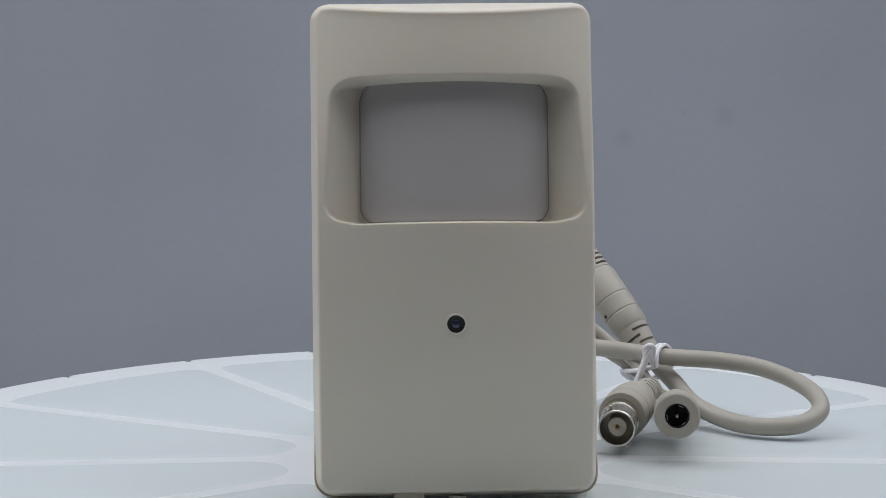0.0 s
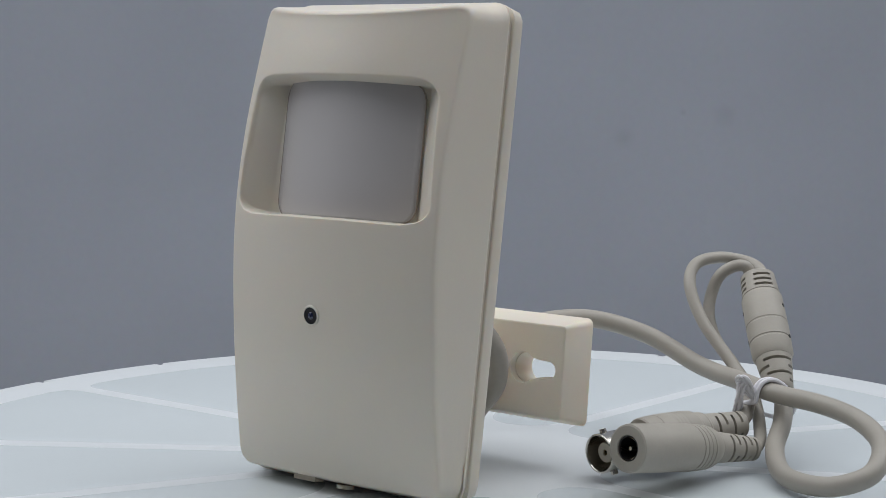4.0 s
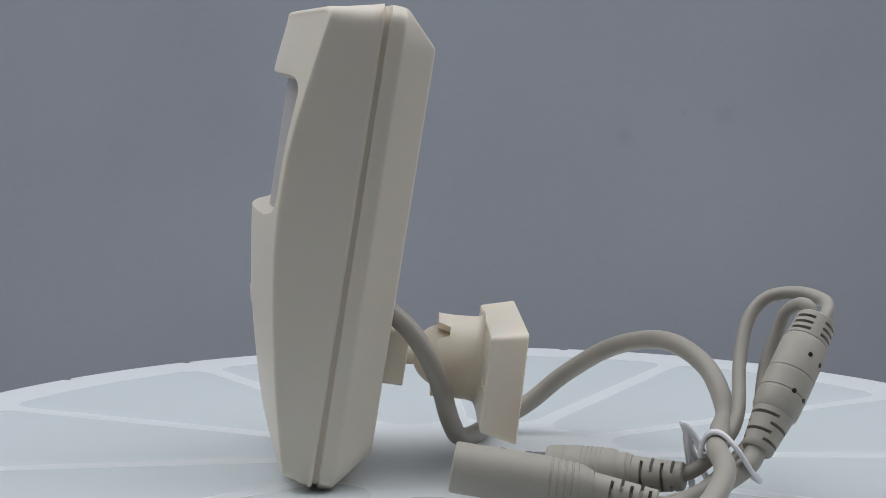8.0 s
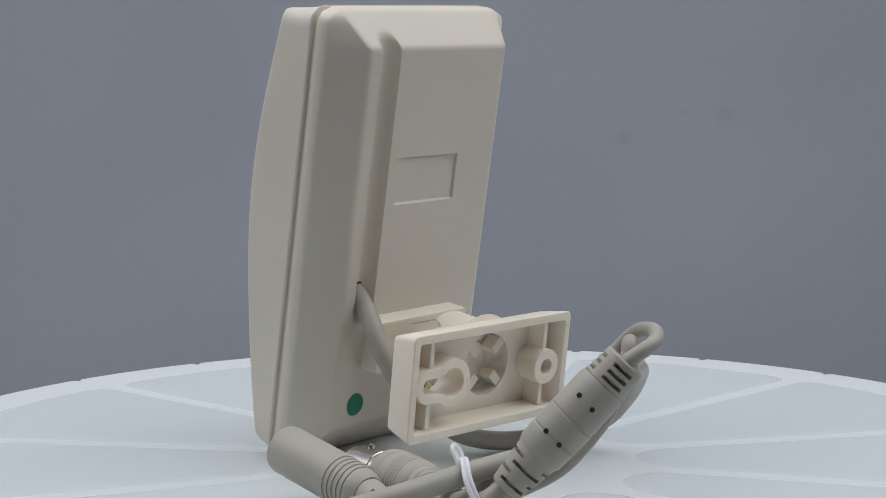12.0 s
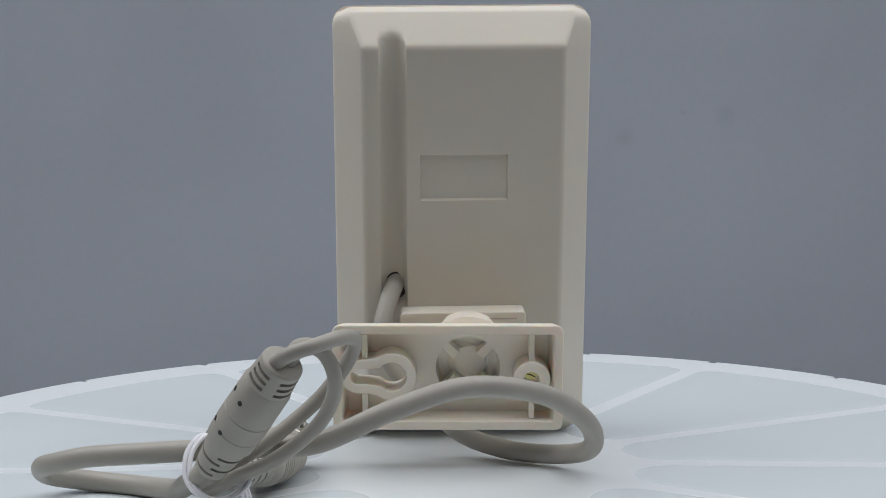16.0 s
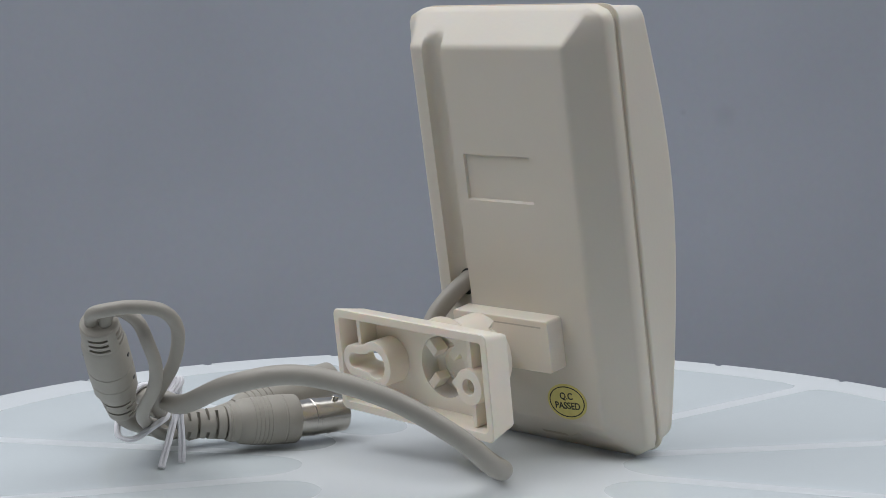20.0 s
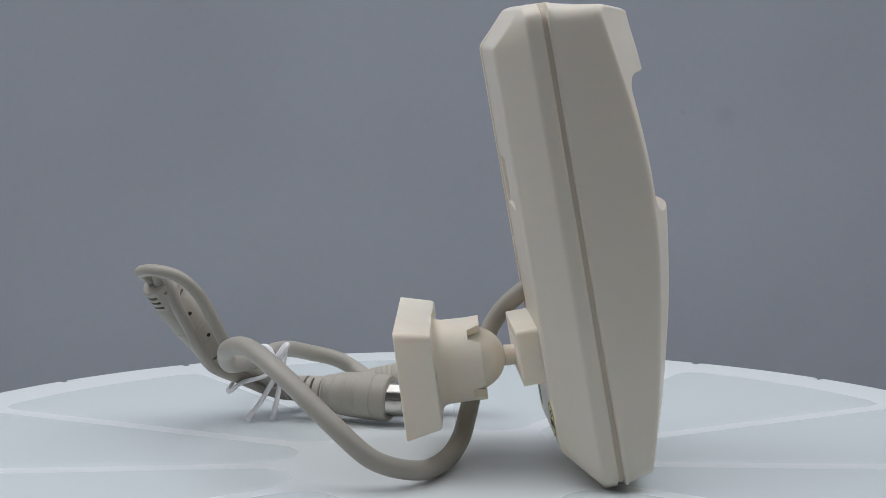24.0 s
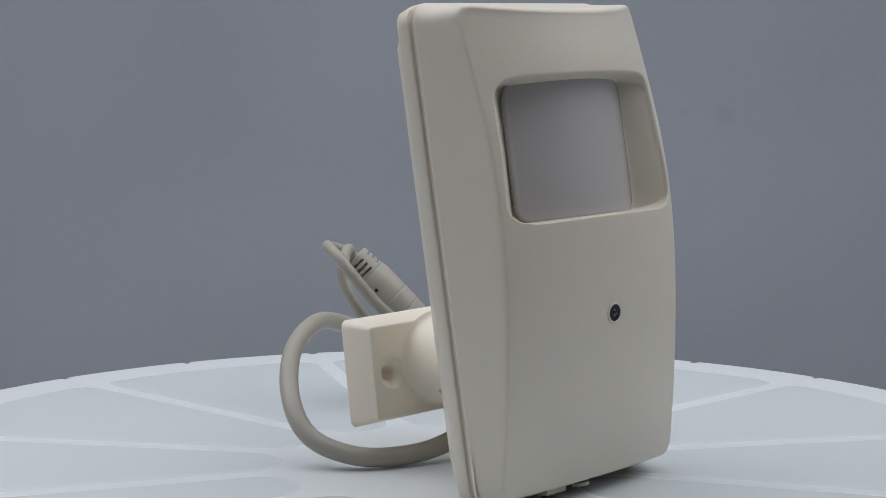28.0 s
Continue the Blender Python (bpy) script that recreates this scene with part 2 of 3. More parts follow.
def build_turntable():
    root = empty("turntable", "round white plastic turntable plate with frosted wedge panels", "turntable")
    bm = bmesh.new()
    turns = []
    for k in range(24):
        c = 15.0 * k + 0.8
        turns += [c - 0.52, c - 0.44, c + 0.44, c + 0.52] + [c + 0.52 + 13.96 * i / 12 for i in range(1, 12)]
    n = len(turns)
    rings = []
    prof = [(0, 0.0)] + [(r, plate_z(r)) for r in list(range(30, 184, 15))]
    edge = plate_z(183.5)
    prof += [(183.5, edge), (185.3, edge - 0.2), (186.3, edge - 0.8), (186.5, edge - 1.7), (186.5, edge - 4.5), (182, edge - 6.0), (0, edge - 6.0)]
    for r, z in prof:
        if r == 0:
            rings.append([bm.verts.new((PLATE_C.x * MM, PLATE_C.y * MM, z * MM))])
            continue
        ring = []
        for k in range(n):
            a = radians(turns[k])
            rr = r
            if r > 183 and abs(((turns[k] - 0.8 + 7.5) % 15) - 7.5) < 0.48:
                rr = r - 2.4
            ring.append(bm.verts.new(((PLATE_C.x + rr * math.cos(a)) * MM, (PLATE_C.y + rr * math.sin(a)) * MM, z * MM)))
        rings.append(ring)
    for a, b in zip(rings, rings[1:]):
        for k in range(n):
            j = (k + 1) % n
            if len(a) == 1:
                bm.faces.new((a[0], b[k], b[j]))
            elif len(b) == 1:
                bm.faces.new((a[k], a[j], b[0]))
            else:
                bm.faces.new((a[k], a[j], b[j], b[k]))
    part("plate", bm, PLATE_WHITE, root, "white plastic plate with a notched rim", angle=50)
    # wedge panels with rounded ends, flush between the spokes
    gap, r0, r1 = 2.0, 43.0, 168.0
    for k in range(12):
        bm = bmesh.new()
        frost = bm.verts.layers.float.new("frost")
        rows = []
        half0 = (r0 + 9) * math.sin(radians(15)) - gap
        for i in range(45):
            u = i / 44
            r = r0 + (r1 - r0) * (u * u * 0.25 + u * 0.75 if i < 30 else u * u * 0.25 + u * 0.75)
            half = r * math.sin(radians(15)) - gap
            d = r - r0
            if d < half0:
                half *= math.sqrt(max(0.0, 1 - (1 - d / half0) ** 2)) * 0.98 + 0.02
            e = r1 - r
            if e < 9:
                half -= 9 - math.sqrt(max(0.0, 81 - (9 - e) ** 2))
            line = []
            rim = min(2.2, half * 0.5)
            for w in [-half, rim - half] + [(half - rim) * (j / 4 - 1) for j in range(1, 8)] + [half - rim, half]:
                a = radians(0.9 + 15 + 30 * k) + math.asin(w / r)
                line.append(bm.verts.new(((PLATE_C.x + r * math.cos(a)) * MM, (PLATE_C.y + r * math.sin(a)) * MM, (plate_z(r) - 0.03 + 0.08 * min(1.0, (half - abs(w)) / 2.2, d / 3.0, e / 3.0)) * MM)))
                line[-1][frost] = min(1.0, (half - abs(w)) / 2.2, d / 3.0, e / 3.0)
            rows.append(line)
        for a, b in zip(rows, rows[1:]):
            for j in range(10):
                bm.faces.new((a[j], a[j + 1], b[j + 1], b[j]))
        part("panel", bm, PANEL_GREY, root)
    part("drive_base", lathe([(0, -12.2), (70, -12.2), (72, -22), (95, -100), (98, -119.8), (0, -119.8)], 64), BASE_GREY, root, "grey round drive base under the plate")
    return root


# ---------------------------------------------------------------- camera housing
TILT = pose(0, 0, 0, 0, 0, 2.3) @ pose(0, 0, 0, -9.6, 0, 0)
HOUSING = Matrix.Translation(Vector((-1.2, -40.5, -0.5)) * MM) @ TILT
SIDE_Y = [(2, -8.0), (9, -10.0), (30, -14.6), (52, -18.2), (67, -19.6), (81, -19.6), (96, -18.2), (122, -13.9)]
MID_Y = [(2, -10.6), (16, -16.4), (31, -20.5), (44, -23.5), (56, -25.4), (69.6, -27.0), (90, -27.2), (104, -26.5), (122, -24.8)]
X0 = 0.4


OPEN_R = 4.2


def open_half(z):
    """Half width of the opening at height z: a little wider at the sill."""
    return 32.2 - 0.05 * (min(max(z, 68.0), 106.0) - 72.0)


def follow_opening(s, w, z):
    """Moves the columns of the grid so that they run along the edge of the opening."""
    k = smoothstep(52, 66, z) * (1 - smoothstep(109, 116, z))
    a, i, o = abs(s), 0.70, 0.95
    e = open_half(z)
    xi, xo = e - 7.0, e + 0.9
    if a < i:
        x = a / i * xi
    elif a < o:
        x = xi + (a - i) / (o - i) * (xo - xi)
    else:
        x = xo + (a - o) / (1 - o) * (w - xo)
    return math.copysign(x * k + a * w * (1 - k), s)


def front_y(x, z):
    u = min(1.0, abs(x) / 34.6)
    s, m = curve_at(SIDE_Y, z), curve_at(MID_Y, z)
    y = m + (s - m) * u * u
    # sunk opening in front of the sensor window, a rounded rectangle in the face
    ax = abs(x)
    if 66 < z < 108:
        hx = open_half(z)
        r = OPEN_R
        qx, qz = ax - (hx - r), abs(z - 86.6) - (17.75 - 1.3 * smoothstep(23.0, 33.0, ax) - r)
        d = math.hypot(max(qx, 0), max(qz, 0)) + min(max(qx, qz), 0) - r
        sunk = 1 - smoothstep(-1.3, 0.5, d) if z > 86 else 1 - smoothstep(-0.55, 0.2, d)
        if ax < 23.2:
            floor = -14.0 - 7.5 * (1 - (ax / 23.2) ** 2)
        else:
            # wings that rise from the window's edge towards the face
            q = min(1.0, (ax - 23.2) / (hx - 23.2))
            floor = -14.0 + (y + 0.35 + 14.0) * q ** 1.25
        y += sunk * max(0.0, floor - y)
    return y


def width_at(z, zb, zt, hw, r):
    d = min(z - zb, zt - z)
    if d >= r:
        return hw
    return hw - r + math.sqrt(max(0.0, r * r - (r - d) ** 2))


def spread(lines, step):
    out = []
    for a, b in zip(lines, lines[1:]):
        n = max(1, round((b - a) / step))
        out += [a + (b - a) * k / n for k in range(n)]
    return out + [lines[-1]]


def perimeter(g):
    """Boundary vertices of a grid of rows, in order."""
    top, bot = g[-1], g[0]
    return bot + [row[-1] for row in g[1:-1]] + top[::-1] + [row[0] for row in g[1:-1]][::-1]


def shell(ss, zs, surf, frames, centre, column):
    """A cap whose grid follows surf(x, z), joined to ring after ring of outlines (half width, bottom, top, corner, depth)."""
    bm = bmesh.new()
    zb, zt, hw, r = frames[0]
    zr = [zb + (zt - zb) * (z - zs[0]) / (zs[-1] - zs[0]) for z in zs]

    def sag(x, z, k):
        # the upper edge of the face dips towards its middle
        return z - 3.1 * k * (1 - min(1.0, abs(x) / 33.0) ** 2) * smoothstep(107, 122, z)
    grid = []
    for z in zr:
        w = width_at(z, zb, zt, hw, r)
        xs = [column(s, w, z) for s in ss]
        grid.append([bm.verts.new(((centre + x) * MM, surf(x, z) * MM, sag(x, z, 1) * MM)) for x in xs])
    for a, b in zip(grid, grid[1:]):
        for k in range(len(a) - 1):
            bm.faces.new((a[k], a[k + 1], b[k + 1], b[k]))
    loop = perimeter(grid)
    for i, (zb2, zt2, hw2, r2, depth) in enumerate(frames[1:]):
        g2 = []
        for z in zs:
            zz = zb2 + (zt2 - zb2) * (z - zs[0]) / (zs[-1] - zs[0])
            w = width_at(zz, zb2, zt2, hw2, r2)
            g2.append([(s * w, zz) for s in ss])
        line = perimeter(g2)
        nxt = []
        for v, (x, z) in zip(loop, line):
            y0 = v.co.y / MM
            nxt.append(bm.verts.new(((centre + x) * MM, (depth(y0, x, z) if callable(depth) else depth) * MM, sag(x, z, 1 if i < 4 else 0) * MM)))
        for k in range(len(loop)):
            j = (k + 1) % len(loop)
            bm.faces.new((loop[k], loop[j], nxt[j], nxt[k]))
        loop = nxt
    bm.faces.new(loop)
    return bm


def build_housing(root):
    half = spread([0.0, 0.70], 0.05)[:-1] + spread([0.70, 0.95], 0.009)[:-1] + spread([0.95, 1.0], 0.0125)
    ss = [-v for v in half[:0:-1]] + half
    zs = [1.2, 1.5, 2, 2.6, 3.4, 4.4, 5.6] + spread([7.0, 66.6], 1.6)[:-1] + spread([66.6, 69.6], 0.16)[:-1] + spread([69.6, 74.0], 0.26)[:-1] + spread([74.0, 97.6], 1.2)[:-1] + spread([97.6, 105.2], 0.27)[:-1] + spread([105.2, 117.5], 1.3) + [118.7, 119.7, 120.5, 121.1, 121.5, 121.8]
    front = part("front_shell", shell(ss, zs, front_y, [
        (3.4, 123.0, 33.5, 3.0),
        (2.95, 123.5, 33.85, 3.3, lambda y, x, z: y + 0.22),
        (2.55, 123.9, 34.1, 3.6, lambda y, x, z: y + 0.5),
        (2.3, 124.2, 34.30, 3.8, lambda y, x, z: y + 0.95),
        (2.1, 124.45, 34.42, 4.0, lambda y, x, z: y + 1.6),
        (1.25, 125.0, 35.3, 5.0, lambda y, x, z: -9.8 * math.tanh(-y / 15.0)),
        (1.05, 125.6, 35.56, 5.0, lambda y, x, z: y + 2.8),
        (0.75, 126.35, 35.97, 4.8, -2.0),
        (0.7, 126.5, 36.0, 4.8, -1.3),
        (1.1, 125.5, 35.6, 5.4, -0.8),
        (2.4, 124.2, 34.4, 5.0, -0.8),
    ], X0, follow_opening), IVORY, root, "ivory plastic front shell with a convex face and sunk window band", HOUSING, angle=72)
    settle(front)
    # tongue seen in the seam
    part("seam_tongue", plate_from_outlines([rounded(-35.2 + X0, 35.2 + X0, 1.6, 125.1, 5.0, 8)], 2.4, "tongue"), SEAM_GREY, root, "ivory tongue in the joint between the shells", HOUSING @ pose(0, -0.15 * MM, 0, 90, 0, 0))

    def back_y(x, z):
        y = 13.6
        gx = (x + X0) - 20.0
        if 42.5 < z < 125:
            a = abs(gx) / 3.7
            if a < 1:
                d = 3.3 * math.sqrt(max(0, 1 - a * a))
                y -= d * smoothstep(42.8, 45.0, z)
        lx = x + X0
        if -11.8 < lx < 12.4 and 74.2 < z < 87.1:
            y -= 0.8
        return y
    hw = 27.8
    cuts = sorted([(v - X0) / hw for v in (-11.95, -11.65, 12.25, 12.55)] + [(v - X0) / hw for v in (16.2, 16.35, 16.6, 17.0, 17.6, 18.4, 19.2, 20, 20.8, 21.6, 22.4, 23.0, 23.4, 23.65, 23.8)])
    bs = spread([-1.0] + cuts + [1.0], 0.08)
    bz = spread([11.6, 42.6, 45.2, 73.95, 74.45, 86.95, 87.2, 117.3], 2.2)
    bm = bmesh.new()
    # back face grid continues up the top slope so that the cable groove can run out on it
    rows = [(z, 0.0) for z in bz] + [(117.3 + 8.2 * k / 6, k / 6) for k in range(1, 7)]
    grid = []
    for z, u in rows:
        line = []
        for s in bs:
            w = hw + (31.0 - hw) * u
            x = s * w
            if u == 0:
                y = back_y(x, z)
            else:
                y = 13.6 - 8.0 * u
                gx = abs(x + X0 - 20.0) / 3.7
                if gx < 1:
                    y = min(y, 13.6 - 3.3 * math.sqrt(1 - gx * gx))
            line.append(bm.verts.new(((x + X0) * MM, y * MM, z * MM)))
        grid.append(line)
    for a, b in zip(grid, grid[1:]):
        for k in range(len(a) - 1):
            bm.faces.new((a[k], a[k + 1], b[k + 1], b[k]))
    loop = perimeter(grid)
    soft = bm.edges.layers.float.new("bevel_weight_edge")
    for k in range(len(loop)):
        if min(loop[k].co.z, loop[(k + 1) % len(loop)].co.z) < 0.124:
            bm.edges.get((loop[k], loop[(k + 1) % len(loop)]))[soft] = 1.0
    brow = grid[len(bz) - 1]
    for k in range(len(brow) - 1):
        if abs((brow[k].co.x + brow[k + 1].co.x) / 2 / MM - 20.0) > 3.9:
            bm.edges.get((brow[k], brow[k + 1]))[soft] = 1.0

    def ring(zb, zt, hw2, r2, depth):
        g2 = []
        for z, u in rows:
            t = (z - 11.6) / (125.5 - 11.6)
            zz = zb + (zt - zb) * t
            w = width_at(zz, zb, zt, hw2, r2)
            g2.append([(s * w, zz) for s in bs])
        return [bm.verts.new(((x + X0) * MM, depth * MM, z * MM)) for x, z in perimeter(g2)]
    for args in ((2.0, 125.9, 35.3, 4.0, 5.1), (0.9, 126.3, 35.9, 4.8, 4.2), (0.7, 126.5, 36.0, 4.8, 2.6), (0.7, 126.5, 36.0, 4.8, 0.9), (1.1, 125.5, 35.6, 5.4, 0.5), (2.4, 124.2, 34.4, 5.0, 0.5)):
        nxt = ring(*args)
        for k in range(len(loop)):
            j = (k + 1) % len(loop)
            bm.faces.new((loop[k], loop[j], nxt[j], nxt[k]))
        loop = nxt
    bm.faces.new(loop)
    back = part("back_shell", bm, IVORY, root, "ivory plastic back shell with bevelled edges and a cable groove", HOUSING, angle=57)
    md = bevel(back, 1.0 * MM, 3).modifiers[0]
    md.limit_method, md.use_clamp_overlap = "WEIGHT", False
    settle(back)

    # sensor window, bowed outwards between two flat side flanges
    def window_y(x):
        return -14.6 - 7.8 * (1 - min(abs(x), 21.7) ** 2 / 23.2 ** 2) + 0.25 * max(0.0, abs(x) - 21.7)
    bm = bmesh.new()
    g = []
    zb, zt = 69.0, 104.2
    for z in spread([zb, zb + 4, zt - 4, zt], 0.8):
        w = width_at(z, zb, zt, 23.15, 4.2)
        cols = [-1.0, -0.94, -0.925] + [(k / 14 - 1) * 0.97 for k in range(1, 28)] + [0.925, 0.94, 1.0]
        g.append([bm.verts.new(((X0 + s * w) * MM, window_y(s * w) * MM, z * MM)) for s in cols])
    for a, b in zip(g, g[1:]):
        for k in range(len(a) - 1):
            bm.faces.new((a[k], a[k + 1], b[k + 1], b[k]))
    ob = part("sensor_window", bm, LENS_WHITE, root, "milky grey curved plastic sensor window", HOUSING)
    md = ob.modifiers.new("thickness", "SOLIDIFY")
    md.thickness, md.offset = 0.6 * MM, -1

    # thin brown tube: the gap's shade as colour, round the window's edge
    rim = arc(18.95, 73.3, 4.25, -88, -4, 8) + [(23.25, 80.0), (23.25, 92.0), (23.2, 99.4)] + arc(18.8, 99.8, 4.2, 8, 90, 8) + [(10.0, 104.05), (0.0, 104.05), (-10.0, 104.05)] + arc(-18.8, 99.8, 4.2, 90, 172, 8) + [(-23.2, 99.4), (-23.25, 92.0), (-23.25, 80.0)] + arc(-18.95, 73.3, 4.25, 184, 268, 8)
    part("gap_shade_strip", tube([(X0 + x, window_y(x) + 0.15, z) for x, z in rim], 0.22, 8, 3), GAP, root, "thin brown strip for the shade in the gap round the sensor window", HOUSING)

    # pinhole lens
    z0 = 44.2
    face = front_y(-0.4, z0)
    slope = math.degrees(math.atan2(front_y(0, z0 + 3) - front_y(0, z0 - 3), 6))
    at = HOUSING @ Matrix.Translation(Vector((0.0, face, z0)) * MM) @ pose(0, 0, 0, 90 - slope, 0, 0)
    lens = part("pinhole_lens", lathe([(0, 0.10), (1.9, 0.12), (2.15, 0.16), (2.15, -0.6), (0, -0.6)], 40), DARK, root, "small black pinhole lens", at)
    part("lens_rim", lathe([(2.16, -0.5), (2.16, 0.2), (2.3, 0.3), (2.5, 0.27), (2.72, 0.1), (2.8, -0.5)], 40), IVORY, lens, "", None)

    part("lens_glass", lathe([(0, 0.42), (0.5, 0.36), (0.9, 0.2), (1.05, 0.05), (1.05, -0.3), (0, -0.3)], 28), LENS_GLASS, lens, "tiny coated glass bead")

    # stickers on the back
    dot = part("round_sticker", plate_from_outlines([arc(0, 0, 3.2, 0, 350, 35)], 0.14, "sticker"), GREEN, root, "round green paper sticker",
         HOUSING @ Matrix.Translation(Vector((19.2, 13.68, 17.6)) * MM) @ pose(0, 0, 0, 90, 0, 180))
    for x, y, ln, a in ((-0.75, -0.3, 1.7, -45), (0.55, 0.2, 2.9, 52)):
        part("printed_stroke", box(-ln / 2, ln / 2, -0.22, 0.22, 0.05, 0.11), MINT, dot, "", pose(x * MM, y * MM, 0, 0, 0, a), smooth=False)
    at = HOUSING @ Matrix.Translation(Vector((-15.9, 13.68, 17.8)) * MM) @ pose(0, 0, 0, 90, 0, 180) @ pose(0, 0, 0, 0, 0, 4)
    def ellipse(a, b, n=48):
        return [(a * math.cos(2 * math.pi * k / n), b * math.sin(2 * math.pi * k / n)) for k in range(n)]
    qc = part("quality_sticker", plate_from_outlines([ellipse(7.1, 5.2)], 0.14, "sticker"), GOLD, root, "oval gold sticker with dark print", at)
    part("printed_ring", plate_from_outlines([ellipse(6.4, 4.5), ellipse(6.05, 4.2)], 0.05, "ring"), INK, qc, "", pose(0, 0, 0.10 * MM))
    for text, size, dy in (("Q.C", 2.7, 0.75), ("PASSED", 2.75, -2.05)):
        cu = bpy.data.curves.new("print", "FONT")
        cu.body, cu.size, cu.align_x, cu.extrude = text, size * MM, "CENTER", 0.02 * MM
        cu.offset = 0.06 * MM
        ob = bpy.data.objects.new("print", cu)
        scene.collection.objects.link(ob)
        dg = bpy.context.evaluated_depsgraph_get()
        me = bpy.data.meshes.new_from_object(ob.evaluated_get(dg))
        bm = bmesh.new()
        bm.from_mesh(me)
        bpy.data.objects.remove(ob)
        part("lettering", bm, INK, qc, "", pose(0, dy * MM, 0.11 * MM), smooth=False)

    # slot, its shade coloured as a darker strip, and snap ridges along the back's lower bevel
    under = pose(0, 0, 0, -42, 0, 0)
    part("slot_shade_strip", box(-4.5, 4.5, -0.15, 0.2, -0.6, 0.6), SEAM_GREY, root, "darker strip for the shade of a shallow slot in the lower bevel", HOUSING @ Matrix.Translation(Vector((-4.6, 7.5, 4.9)) * MM) @ under)
    for x, turn in ((-12.6, 34), (13.4, -30)):
        bevel(part("snap_ridge", box(-3.8, 3.8, -0.25, 0.35, -0.55, 0.55), IVORY, root, "", HOUSING @ Matrix.Translation(Vector((x, 8.0, 5.4)) * MM) @ under @ pose(0, 0, 0, 0, turn, 0)), 0.25 * MM, 2)

    # mounting block on the back
    bm = plate_from_outlines([rounded(-16.6, 18.2, 28.2, 42.5, 0.8)], 6.4, "block", 0.35)
    block = part("mounting_block", bm, CREAM, root, "cream plastic mounting block", HOUSING @ Matrix.Translation(Vector((0, 16.4, 0)) * MM) @ pose(0, 0, 0, 90, 0, 0))
    # slim bar on the block's back, its darker tone standing for a slit's shade
    part("slit_shade_bar", box(-14.5, 6.0, 40.7, 41.1, -3.25, -3.0), SEAM_GREY, block, "thin darker bar for the shade in a narrow slit")
    # black disc that paints the shade of the hole that the cable leaves by
    part("hole_shade_disc", plate_from_outlines([ellipse(3.2, 3.8)], 0.3, "hole"), DARK, root, "black disc for the shade of the cable hole at the end of the groove", HOUSING @ Matrix.Translation(Vector((19.4, 11.2, 48.6)) * MM) @ pose(0, 0, 0, 90 + 14, 0, 0))
    # catches under the front edge
    part("latch_tab", box(-15.4, -8.0, -7.0, -3.6, 0.62, 1.9), SEAM_GREY, root, "small grey latch tab", HOUSING)
    part("screw_cover", lathe([(0, 0), (2.3, 0), (2.3, 0.9), (0, 0.9)], 28), IVORY, root, "", HOUSING @ Matrix.Translation(Vector((0.6, -4.6, 0.2)) * MM))


# ---------------------------------------------------------------- bracket
def bracket_pose():
    return Matrix.Translation(Vector((3.2, 13.47, 10.98)) * MM) @ pose(0, 0, 0, 0, -0.44, -0.69) @ pose(0, 0, 0, -6.99, 0, 0)


KEY_X = 15.0


def keyhole(grow=0.0):
    """Outline in the bracket's x, z plane (mm): big round hole that narrows softly into a slot to the outer side."""
    r1, r2 = 4.3 + grow, 2.35 + grow
    cx, cz, sx = KEY_X, 14.8, KEY_X + 8.9
    edge = 43.0 if not grow else 52.0
    a, b = arc(cx, cz, r1, edge, 360 - edge, 26), arc(sx, cz, r2, -90, 90, 14)

    def neck(p, q, sgn):
        # short concave blend between the round hole and the slot
        return [(p[0] + (q[0] - p[0]) * u, cz + sgn * (r2 + (abs(p[1] - cz) - r2) * (1 - u) ** 2.4)) for u in (0.12, 0.25, 0.4, 0.6)]
    return a + neck(a[-1], b[0], -1) + b + neck(a[0], b[-1], 1)[::-1]


